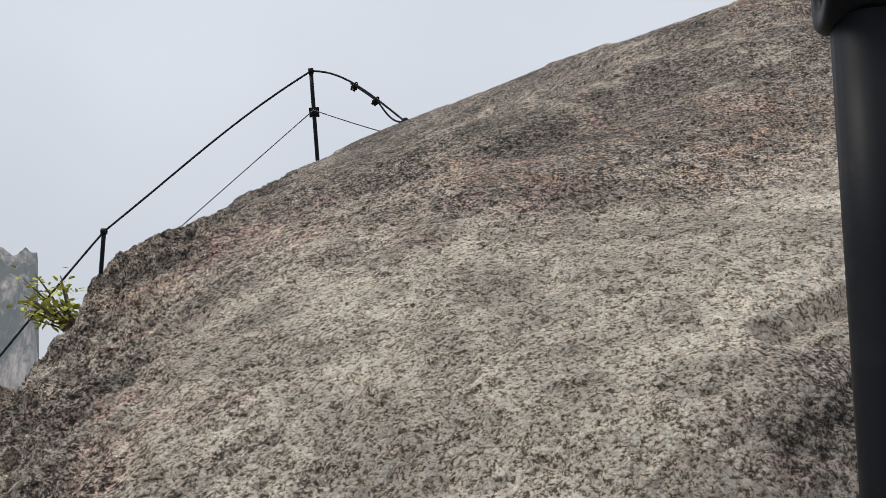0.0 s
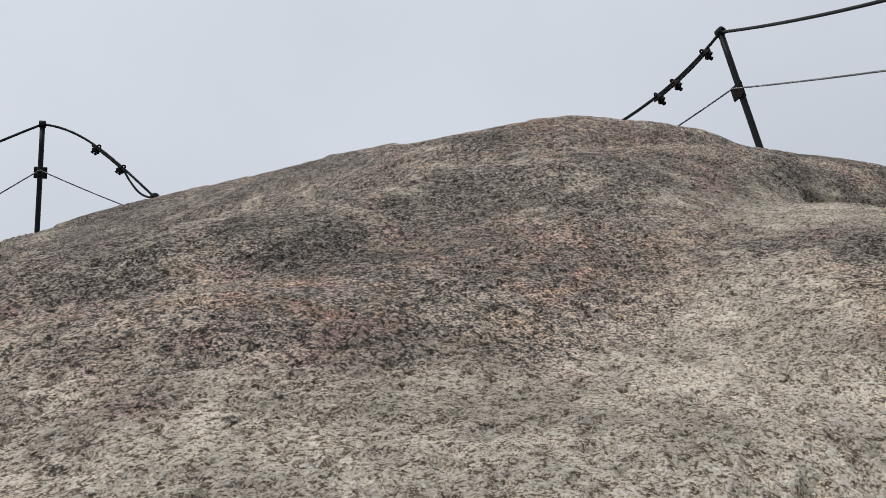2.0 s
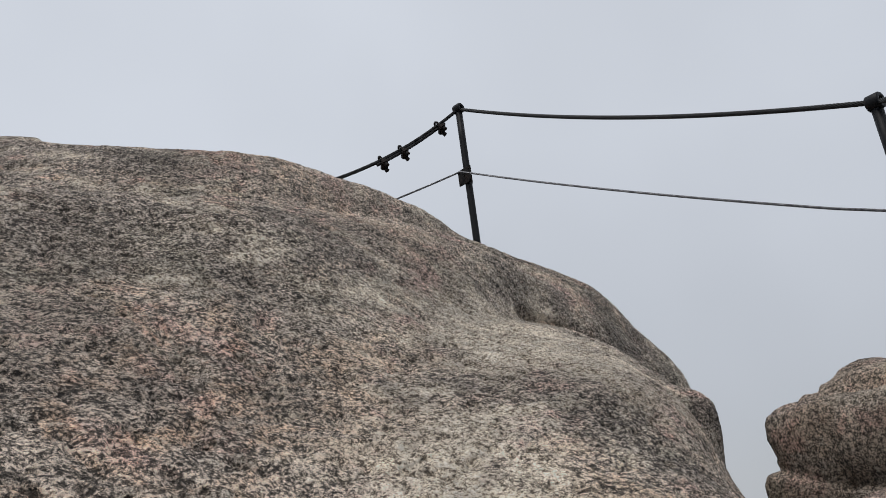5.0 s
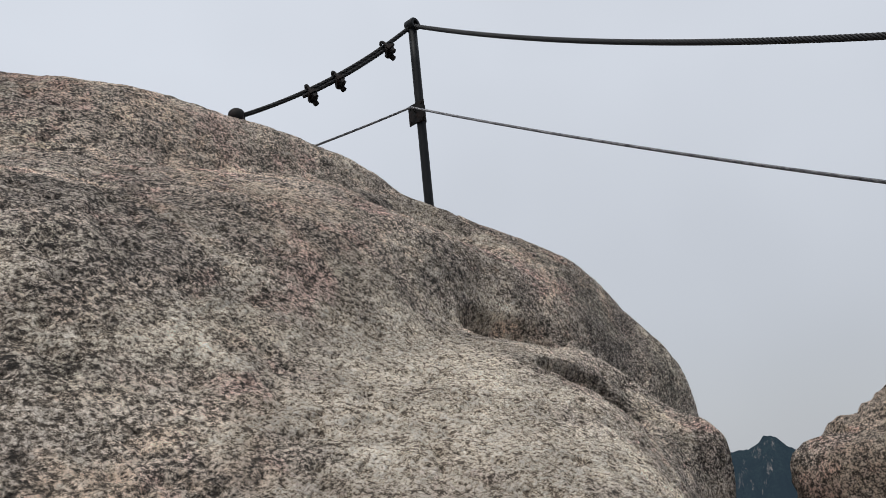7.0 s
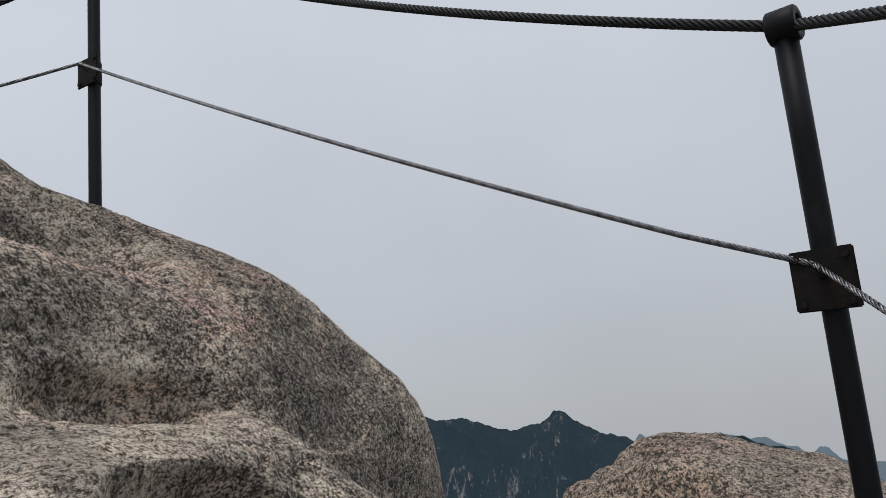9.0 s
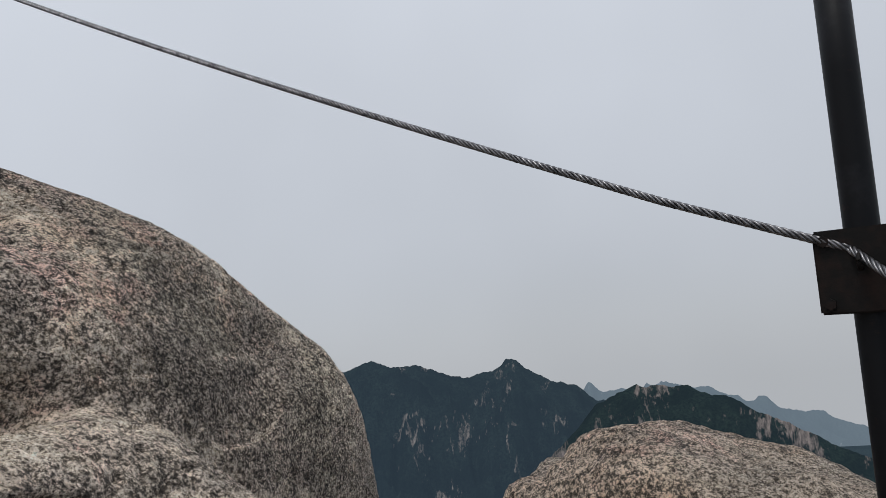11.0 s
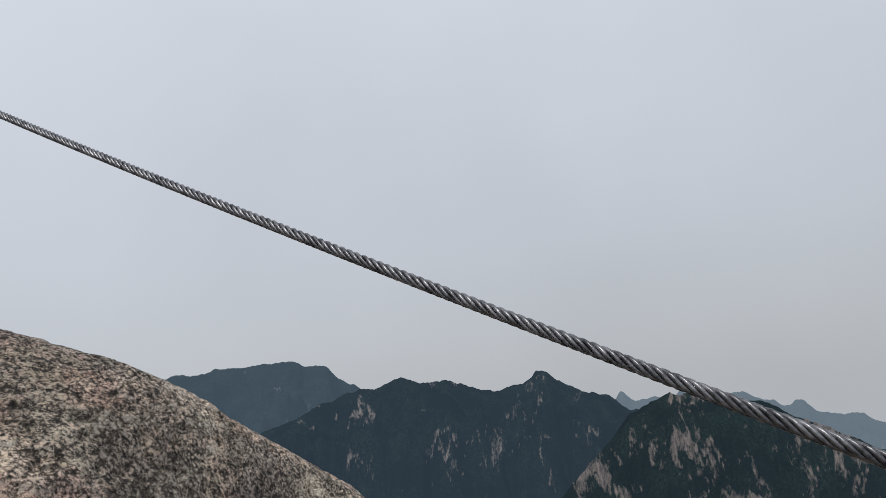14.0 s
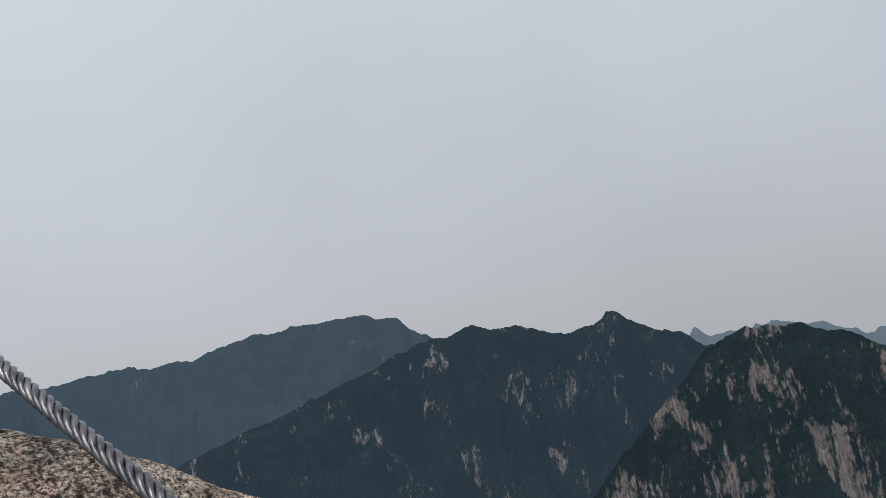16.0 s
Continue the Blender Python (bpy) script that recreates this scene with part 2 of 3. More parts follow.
leaf_mat = Mat("fresh_leaf", 0.55)
leaf_mat.color(leaf_mat.mix(leaf_mat.noise(40.0, 2.0), (0.50, 0.54, 0.06), (0.70, 0.70, 0.16)))
leaf_mat.b.inputs["Transmission Weight"].default_value = 0.0
leaf_mat.b.inputs["Subsurface Weight"].default_value = 0.0
MAT_LEAF = leaf_mat.m
twig_mat = Mat("twig_bark", 0.85)
twig_mat.color(twig_mat.mix(twig_mat.noise(90.0), (0.08, 0.055, 0.035), (0.17, 0.12, 0.08)))
MAT_TWIG = twig_mat.m

# ---- mesh helpers ----


def mesh_from(name, verts, faces, material, smooth=True):
    me = bpy.data.meshes.new(name)
    me.from_pydata(np.asarray(verts).tolist(), [], np.asarray(faces).tolist() if isinstance(faces, np.ndarray) else faces)
    me.materials.append(material)
    if smooth:
        me.polygons.foreach_set("use_smooth", np.ones(len(me.polygons), dtype=bool))
    me.update()
    return me


def part(name, data, parent, label="", at=None):
    ob = new(name, data)
    ob.parent = parent
    if at is not None:
        ob.matrix_basis = at
    return tagged(ob, label)


def from_bm(name, bm, material, smooth=False):
    me = bpy.data.meshes.new(name)
    bmesh.ops.recalc_face_normals(bm, faces=bm.faces)
    bm.to_mesh(me)
    bm.free()
    me.materials.append(material)
    if smooth:
        me.polygons.foreach_set("use_smooth", np.ones(len(me.polygons), dtype=bool))
    return me


def grid_faces(rows, cols):
    n = np.arange(rows * cols).reshape(rows, cols)
    return np.stack([n[:-1, :-1], n[:-1, 1:], n[1:, 1:], n[1:, :-1]], -1).reshape(-1, 4)


def hashed(i, j, k):
    h = (i * 374761393 + j * 668265263 + k * 2147483647) & 0xFFFFFFFF
    h = ((h ^ (h >> 13)) * 1274126177) & 0xFFFFFFFF
    return ((h ^ (h >> 16)) & 0xFFFF) / 32767.5 - 1.0


def lattice(x, y, z):
    """Smooth value noise between -1 and 1, on arrays."""
    xi, yi, zi = (np.floor(a).astype(np.int64) for a in (x, y, z))
    fx, fy, fz = x - xi, y - yi, z - zi
    fx, fy, fz = (f * f * f * (f * (6 * f - 15) + 10) for f in (fx, fy, fz))
    out = 0.0
    for a in (0, 1):
        for b in (0, 1):
            for c in (0, 1):
                w = (fx if a else 1 - fx) * (fy if b else 1 - fy) * (fz if c else 1 - fz)
                out = out + w * hashed(xi + a, yi + b, zi + c)
    return out


def fbm(x, y, z, octaves=4, gain=0.5):
    out, amp, s = 0.0, 1.0, 1.0
    for n in range(octaves):
        out = out + amp * lattice(x * s + 17.3 * n, y * s - 9.1 * n, z * s + 4.7 * n)
        amp, s = amp * gain, s * 2.03
    return out


def hill(x, at, width):
    return np.exp(-(((x - at) / width) ** 2))


# ---- the great granite dome, as heights over a plane that leans with its face ----
FACE_OUT = np.array([0.0, -0.70007, 0.71407])
FACE_UP = np.array([0.0, 0.71407, 0.70007])
SWELLS = (
    (-0.555, -1.10, 1.27, 1.10, 0.56),
    (0.246, -0.02, 4.07, 1.71, 0.50),
    (-1.083, -0.42, 5.68, 1.68, 1.78),
    (0.535, 0.62, 2.38, 0.72, 0.50),
    (-0.519, 2.57, 4.66, 0.92, 0.70),
    (0.327, -0.32, 4.77, 1.32, 0.64),
    (-1.296, 1.27, 2.14, 1.50, 0.80),
    (-0.544, 1.23, 3.94, 1.34, 0.82),
    (-0.318, 3.00, 5.69, 0.59, 0.66),
    (-1.526, 2.60, 2.33, 0.80, 0.53),
    (-2.381, 4.41, 3.15, 1.39, 1.22),
    (-0.954, 4.90, 5.92, 2.39, 0.50),
    (0.314, 2.84, 4.37, 0.78, 0.57),
    (0.521, 3.92, 6.19, 1.47, 0.55),
)
HOLLOWS = (
    (1.00, 2.50, 2.35, 0.80, 0.42),
    (0.90, 3.20, 2.50, 0.60, 0.42),
    (1.15, 3.62, 3.55, 0.42, 0.30),
    (-0.129, 3.86, 5.97, 0.50, 0.34),
    (-0.123, 3.61, 5.37, 0.38, 0.26),
    (0.145, 4.27, 4.72, 0.21, 0.21),
    (0.297, 4.50, 3.95, 0.49, 0.46),
    (0.254, 5.57, 5.77, 0.43, 0.36),
    (-0.151, 3.81, 4.91, 0.40, 0.25),
    (-0.093, 4.96, 5.63, 0.70, 0.20),
)
LUMPS = (
    (-0.034, 4.357, 5.428, 1.105, 0.896),
    (-0.075, 3.477, 6.686, 0.497, 0.205),
    (-0.055, 4.413, 4.475, 1.354, 0.242),
    (0.05, 3.5, 5.589, 0.701, 0.225),
    (-0.064, 1.481, 3.806, 0.335, 0.895),
    (0.037, 0.088, 4.12, 1.334, 0.606),
    (0.018, 3.878, 6.508, 0.254, 0.898),
    (-0.039, 1.097, 4.98, 0.718, 0.244),
    (-0.033, 3.148, 3.811, 0.293, 0.799),
    (0.024, 2.668, 4.669, 0.555, 0.221),
    (-0.07, 2.88, 3.717, 0.345, 0.254),
    (-0.04, 0.308, 2.847, 0.254, 0.233),
)


def swell(bumps, u, v):
    return sum(amount * hill(u, at_u, wide) * hill(v, at_v, tall) for amount, at_u, at_v, wide, tall in bumps)


def round_end(u, v, end, skew, steep, soft, level):
    return steep * soft * np.logaddexp(0, (u - end - skew * (v - level)) / soft)


def face_height(u, v):
    """The broad face and the bulge behind its ledge, joined along a crease, with hollows worn in."""
    face = 0.509 + 0.122 * u - 0.032 * v - 0.058 * (u - 2.0) ** 2 - 0.044 * (v - 3.0) ** 2
    face = face - round_end(-u, v, 1.57, 0.05, 8.0, 0.03, 4.45)
    face = face + swell(SWELLS, u, v) - round_end(u, v, 5.36, -0.387, 3.27, 0.396, 4.0)
    a, b = u - 4.4, v - 5.0
    bulge = -0.413 - 0.271 * a + 1.059 * b - 0.059 * a * a - 0.485 * b * b + 0.271 * a * b
    bulge = bulge - round_end(u, v, 6.48, -1.537, 1.85, 0.243, 5.0)
    bulge = bulge - round_end(-u, v, 1.57, 0.05, 8.0, 0.03, 4.45)
    both = np.maximum(face, bulge) + 0.03 * np.log1p(np.exp(-np.abs(face - bulge) / 0.03))
    return both + swell(HOLLOWS, u, v) + swell(LUMPS, u, v)


def face_point(u, v, extra=0.0):
    h = face_height(np.asarray(u, float), np.asarray(v, float)) + extra
    return np.stack([u + 0 * h, v * FACE_UP[1] + h * FACE_OUT[1], v * FACE_UP[2] + h * FACE_OUT[2]], -1)


CRACKS = (
    ((0.65, 1.97, 1.91), (0.71, 1.99, 1.92), (0.81, 2.04, 1.95), (0.95, 2.12, 2.02), (1.05, 2.15, 2.05), (1.14, 2.19, 2.12), 0.030, 0.050),
    ((1.58, 2.71, 2.62), (1.64, 2.74, 2.66), (1.74, 2.81, 2.74), (1.82, 2.85, 2.78), 0.018, 0.030),
    ((0.04, 3.04, 2.65), (0.03, 2.87, 2.50), 0.010, 0.022),
    ((0.03, 2.37, 2.11), (0.11, 2.34, 2.11), (0.22, 2.33, 2.13), 0.050, 0.030),
    ((2.41, 3.11, 3.12), (2.50, 3.08, 3.13), (2.55, 3.03, 3.12), 0.020, 0.012),
)
# scooped hollows: place on the face, turn, half length and height, depth, and the way towards the sharp rim
SCOOPS = ((3.64, 6.02, 14, 0.46, 0.27, 0.095, 240), (3.68, 5.33, 3, 0.42, 0.115, 0.075, 137), (3.58, 4.83, 2, 0.37, 0.21, 0.125, 80), (4.62, 5.40, 20, 0.30, 0.12, 0.03, 270))
WORN_ROUTE = ((0.30, 1.95, 1.85), (0.51, 2.09, 2.0), (1.09, 2.37, 2.29), (1.5, 2.57, 2.52), (2.1, 3.0, 2.95), (2.75, 3.45, 3.4), (3.0, 3.5, 3.45), (3.75, 3.66, 3.54), (4.4, 3.85, 3.51))


def build_dome():
    u = np.concatenate([np.arange(-6.0, -1.6, 0.04), np.arange(-1.6, 5.6, 0.009), np.arange(5.6, 7.6, 0.04)])
    v = np.concatenate([np.arange(-5.0, 1.2, 0.05), np.arange(1.2, 6.6, 0.009), np.arange(6.6, 7.4, 0.02), np.arange(7.4, 9.5, 0.04)])
    uu, vv = np.meshgrid(u, v)
    p = face_point(uu, vv)
    x, y, z = p[..., 0], p[..., 1], p[..., 2]
    rough = 0.012 * fbm(x * 2.2, y * 2.2, z * 2.2, 3) + 0.004 * fbm(x * 8, y * 8, z * 9, 2)
    skin = fbm(x * 26, y * 26, z * 30, 3, 0.62)
    rough = rough + 0.0045 * skin - 0.005 * np.clip(skin - 0.45, 0, 1) - 0.010 * np.clip(-skin - 0.35, 0, 1)
    for at_u, at_v, turn, wide, tall, deep, sharp in SCOOPS:
        du, dv = uu - at_u, vv - at_v
        a = (du * math.cos(radians(turn)) + dv * math.sin(radians(turn))) / wide
        b = (dv * math.cos(radians(turn)) - du * math.sin(radians(turn))) / tall
        r = np.sqrt(a * a + b * b) + 0.10 * fbm(uu * 4, vv * 4, 0 * uu + at_v, 2)
        ramp_in = 0.60 - 0.42 * np.tanh(2.5 * (a * math.cos(radians(sharp)) + b * math.sin(radians(sharp))))
        s = np.clip((1 - r) / ramp_in, 0, 1)
        rough = rough - deep * s * s * (3 - 2 * s)
    # thin sheets peeling off the crown
    sheet = fbm(x * 1.5 + 3, y * 1.5, z * 2.4, 3, 0.6)
    crown = np.clip((vv - 4.9) / 0.6, 0, 1) * np.clip((2.6 - uu) / 0.6, 0, 1)
    rough = rough + crown * (0.011 * np.tanh((sheet - 0.2) * 16) + 0.008 * np.tanh((sheet + 0.35) * 18))
    # scaly, broken skin round the shoulder
    broken = np.clip((-0.72 - x) / 0.45, 0, 1)
    rough = rough + 0.025 * broken - broken * 0.09 * np.abs(fbm(x * 5, y * 5, z * 7, 4, 0.62))
    for *line, wide, deep in CRACKS:
        wob = 0.03 * fbm(x * 6, y * 6, z * 6, 2)
        near = np.full(uu.shape, 9.0)
        for a, b in zip(line[:-1], line[1:]):
            a, d = np.array(a), np.subtract(b, a)
            s = np.clip(((p - a) @ d) / (d @ d), 0, 1)
            near = np.minimum(near, np.linalg.norm(p - (a + s[..., None] * d), axis=-1))
        rough = rough - deep * np.exp(-(((near + wob * np.clip(near / 0.05, 0, 1)) / wide) ** 2))
    p = face_point(uu, vv, rough)
    ob = new("granite_dome", mesh_from("granite_dome", p.reshape(-1, 3), grid_faces(len(v), len(u)), MAT_ROCK))
    near = np.full(uu.shape, 99.0)
    for a, b in zip(WORN_ROUTE[:-1], WORN_ROUTE[1:]):
        a, d = np.array(a), np.subtract(b, a)
        s = np.clip(((p - a) @ d) / (d @ d), 0, 1)
        near = np.minimum(near, np.linalg.norm(p - (a + s[..., None] * d), axis=-1))
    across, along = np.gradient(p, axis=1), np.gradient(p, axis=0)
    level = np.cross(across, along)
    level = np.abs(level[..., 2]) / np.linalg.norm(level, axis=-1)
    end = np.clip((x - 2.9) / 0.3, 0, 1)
    # steep faces at the dome's end get darker colour, standing in for shade
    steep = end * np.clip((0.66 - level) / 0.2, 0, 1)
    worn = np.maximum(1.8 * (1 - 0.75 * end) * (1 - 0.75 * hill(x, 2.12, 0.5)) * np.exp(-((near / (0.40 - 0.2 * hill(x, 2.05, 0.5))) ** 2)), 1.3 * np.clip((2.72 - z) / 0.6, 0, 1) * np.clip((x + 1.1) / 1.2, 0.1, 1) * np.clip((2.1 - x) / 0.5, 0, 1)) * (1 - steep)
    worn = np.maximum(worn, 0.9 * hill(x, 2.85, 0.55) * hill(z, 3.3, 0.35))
    lichen_shade = 0.15 * np.clip((z - 2.85) / 0.5, 0, 1) * np.clip((2.5 - x) / 0.7, 0, 1) + 0.05 * np.clip((x - 3.1) / 0.4, 0, 1) + 0.04 * np.clip((x - 3.9) / 0.3, 0, 1) + 0.12 * steep - 0.03
    grey = hill(x, 1.1, 0.9) * hill(z, 2.85, 0.35) * (1 - np.exp(-((near / 0.3) ** 2)))
    lichen_shade, worn = lichen_shade + 0.05 * grey, worn - 0.6 * grey
    brown = 0.19 * hill(x, 0.75, 0.35) * hill(z, 1.72, 0.2)
    lichen_shade = lichen_shade - 0.05 * np.clip((2.5 - z) / 0.5, 0, 1) * np.clip((x + 1.0) / 0.6, 0, 1) + 0.13 * hill(x, -1.55, 0.5)
    lichen_shade, worn = lichen_shade + brown, worn - 6.0 * brown
    for name, values in (("worn", worn), ("lichen_shade", lichen_shade)):
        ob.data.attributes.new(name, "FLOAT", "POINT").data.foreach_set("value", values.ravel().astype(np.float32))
    return tagged(ob, "huge bare weathered granite dome, grey with ochre stains", "rock", kind="structure")


build_dome()


def build_boulder(name, centre, radii, turn, seed, label, lumps=0.12, material=MAT_BOULDER, flat=2.4, groove=None, ledges=()):
    """A rounded boulder: a superellipsoid with uneven lumps."""
    a = np.linspace(0, 2 * np.pi, 321)
    b = np.linspace(-np.pi / 2, np.pi / 2, 181)
    aa, bb = np.meshgrid(a, b)
    d = np.stack([np.cos(aa) * np.cos(bb), np.sin(aa) * np.cos(bb), np.sin(bb)], -1)
    r = (np.abs(d) ** flat).sum(-1) ** (-1 / flat)
    r = r * (1 + lumps * fbm(d[..., 0] * 1.6 + seed, d[..., 1] * 1.6, d[..., 2] * 1.6, 3) + 0.012 * fbm(d[..., 0] * 9, d[..., 1] * 9 + seed, d[..., 2] * 9, 3) + 0.006 * fbm(d[..., 0] * 30, d[..., 1] * 30 + seed, d[..., 2] * 30, 2))
    if groove is not None:
        r = r * (1 - 0.14 * hill(aa, radians(groove), 0.085))
    for at_z, wide, deep in ledges:
        wave = d[..., 2] + 0.05 * np.sin(2.0 * aa + seed) - at_z
        r = r * (1 - deep * hill(wave, 0.0, wide) * (1 + np.tanh(wave / wide * 3)) * 0.5 - deep * 0.35 * hill(wave, 0.0, wide * 0.3))
    p = (d * r[..., None]) * np.array(radii)
    p = p.reshape(-1, 3) @ np.array(Euler([radians(t) for t in turn]).to_matrix()).T
    ob = new(name, mesh_from(name, p, grid_faces(181, 321), material))
    ob.location = centre
    return tagged(ob, label, "boulder")


build_boulder("boulder", (5.306, 2.449, 2.708), (0.78, 1.048, 0.608), (24.5, 7.8, -15.7), 3.0, "rounded tan granite boulder lying beyond the dome", 0.07, flat=3.0, ledges=((0.42, 0.16, 0.05),))
build_boulder("boulder", (-2.65, 4.0, 1.55), (0.95, 0.9, 0.78), (5, 0, 15), 11.0, "low reddish granite boulder below the dome's shoulder", 0.1)
build_boulder("boulder", (4.899, 2.705, 2.652), (0.481, 0.641, 0.607), (5.6, -6.1, -14.2), 8.0, "blocky tan granite boulder beside the dome's end", 0.05, flat=6.5, groove=160, ledges=((0.36, 0.12, 0.10),))

# ---- distant mountains ----


def softabs(x, soft):
    return np.sqrt(x * x + soft * soft) - soft


def build_range(name, first, last, step, near, far, ridge, height, fall, fall_back, rough, seed, material, label, rings=90):
    """A mountain range round the summit: bearing by distance, highest along its ridge."""
    az = np.arange(first, last + step, step)
    r = np.linspace(near, far, rings)
    aa, rr = np.meshgrid(az, r)
    x, y = rr * np.sin(np.radians(aa)), rr * np.cos(np.radians(aa))
    s = 1.0 / (ridge * 0.09)
    bend = ridge * (1 + 0.05 * fbm(x * s * 0.5 + seed, y * s * 0.5, 0 * x, 2))
    top = bend * np.tan(np.radians(height(aa))) + 3.9
    off = rr - bend
    spur = fbm(x * s + seed, y * s, 0 * x + seed, 5, 0.55)
    z = top - np.where(off < 0, fall, fall_back) * softabs(off, ridge * 0.02)
    away = np.clip(np.abs(off) / (ridge * 0.12), 0, 1)
    front = np.clip(-off / (ridge * 0.16), 0, 1)
    gully = 0.35 - np.abs(fbm(x * s * 1.6 - seed, y * s * 1.6, 0 * x + seed, 4, 0.5))
    z = z + (away * spur * 0.018 + front * gully * 0.040) * ridge
    bits = 1.0 / rough
    z = z + 0.16 * rough * fbm(x * bits, y * bits, 0 * x + seed, 3, 0.6) + 0.45 * rough * fbm(x * bits * 0.3, y * bits * 0.3, 0 * x + seed, 2)
    ob = new(name, mesh_from(name, np.stack([x, y, z], -1).reshape(-1, 3), grid_faces(rings, len(az)), material))
    cliff = np.stack([np.radians(aa) * ridge, z, 0 * z], -1)
    ob.data.attributes.new("cliff", "FLOAT_VECTOR", "POINT").data.foreach_set("vector", cliff.ravel().astype(np.float32))
    return tagged(ob, label, "mountain", kind="structure")


def over(x):
    return np.maximum(0.0, x)


def rise_near(a):
    return -0.3 - 0.5 * over(a - 81.0) - 0.42 * over(77.5 - a) - 0.55 * over(74.4 - a) + 0.2 * hill(a, 77.2, 1.0) + 0.25 * hill(a, 83.6, 0.8)


def rise_mid(a):
    ridge = 2.2 - 0.34 * over(55.4 - a) - 0.23 * over(a - 60.5)
    return ridge + 0.65 * hill(a, 58.2, 1.2) + 0.45 * hill(a, 61.7, 0.9) + 1.25 * hill(a, 68.7, 2.6) + 0.35 * hill(a, 68.9, 0.9) + 0.28 * hill(a, 68.5, 0.45) + 0.42 * hill(a, 70.3, 1.0) + 0.3 * hill(a, 69.15, 0.4) + 0.75 * hill(a, 72.6, 1.5) + 0.15 * hill(a, 71.2, 0.5) + 0.2 * hill(a, 73.4, 0.4) + 0.1 * hill(a, 66.4, 0.5)


def rise_far(a):
    ridge = 2.2 + 0.06 * (a - 26.0) + 1.0 / (1 + np.exp(-(a - 39.7) / 0.8)) - 0.62 * over(a - 51.2)
    return ridge + 0.25 * hill(a, 32.6, 1.2) + 0.12 * hill(a, 49.8, 1.1) - 0.3 * hill(a, 51.5, 0.55) + 0.55 * hill(a, 53.0, 0.7) + 0.15 * hill(a, 45.6, 0.9)


def rise_last(a):
    ridge = -0.35 - 0.31 * over(a - 81.0)
    return ridge + 0.75 * hill(a, 74.3, 0.45) + 0.15 * hill(a, 79.4, 1.4) + 0.45 * hill(a, 86.0, 0.6) + 0.4 * hill(a, 89.3, 0.7) + 0.3 * hill(a, 82.4, 0.8)


def rise_crag(a):
    return 16.0 - 12.0 * over(a + 25.6) - 0.3 * over(-28.0 - a) + 0.9 * hill(a, -27.8, 0.8) + 0.5 * hill(a, -26.4, 0.3)


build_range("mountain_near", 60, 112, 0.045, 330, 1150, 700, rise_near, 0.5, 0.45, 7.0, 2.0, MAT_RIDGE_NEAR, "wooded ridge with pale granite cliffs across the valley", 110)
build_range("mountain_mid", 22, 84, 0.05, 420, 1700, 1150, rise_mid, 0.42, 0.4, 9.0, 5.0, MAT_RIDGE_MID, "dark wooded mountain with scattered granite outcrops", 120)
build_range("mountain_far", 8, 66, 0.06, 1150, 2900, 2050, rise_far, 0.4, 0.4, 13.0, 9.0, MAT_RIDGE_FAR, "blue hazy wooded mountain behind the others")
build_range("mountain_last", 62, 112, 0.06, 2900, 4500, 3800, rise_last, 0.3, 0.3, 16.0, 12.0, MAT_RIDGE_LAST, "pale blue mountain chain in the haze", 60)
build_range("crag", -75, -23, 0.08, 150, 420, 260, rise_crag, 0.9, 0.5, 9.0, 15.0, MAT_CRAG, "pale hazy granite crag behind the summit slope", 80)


def build_valley():
    """The valley floor, one sheet out to the horizon."""
    r = np.concatenate([[0.5], np.geomspace(12, 4900, 90)])
    a = np.radians(np.arange(0, 361, 2.0))
    aa, rr = np.meshgrid(a, r)
    x, y = rr * np.sin(aa), rr * np.cos(aa)
    z = -8 - 0.55 * np.minimum(rr, 420) - 0.02 * np.maximum(0, rr - 420) + np.clip(rr / 300, 0, 1) * 25 * fbm(x / 260, y / 260, 0 * x, 4)
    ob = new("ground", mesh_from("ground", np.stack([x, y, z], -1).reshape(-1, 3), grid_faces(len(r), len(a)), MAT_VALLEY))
    tagged(ob, "deep wooded valley falling away below the summit", "ground", kind="structure")


build_valley()

# ---- handrail: posts, black cable, thin wire ----


def tube_mesh(name, points, radius, material, sides=12, caps=True):
    """A round tube through points, with its ends closed."""
    pts = np.asarray(points, float)
    tang = np.gradient(pts, axis=0)
    tang /= np.linalg.norm(tang, axis=1)[:, None]
    ref = np.array([0.0, 0.0, 1.0]) if abs(tang[0, 2]) < 0.9 else np.array([1.0, 0.0, 0.0])
    side = np.cross(tang, ref)
    side /= np.linalg.norm(side, axis=1)[:, None]
    up = np.cross(side, tang)
    rad = np.broadcast_to(np.asarray(radius, float), (len(pts),))
    ang = np.arange(sides) * 2 * np.pi / sides
    ring = side[:, None] * np.cos(ang)[None, :, None] + up[:, None] * np.sin(ang)[None, :, None]
    verts = (pts[:, None] + ring * rad[:, None, None]).reshape(-1, 3)
    n = np.arange(len(pts) * sides).reshape(len(pts), sides)
    nxt = np.roll(n, -1, axis=1)
    faces = np.stack([n[:-1], nxt[:-1], nxt[1:], n[1:]], -1).reshape(-1, 4).tolist()
    if caps:
        faces += [n[0][::-1].tolist(), n[-1].tolist()]
    me = mesh_from(name, verts, faces, material)
    return me


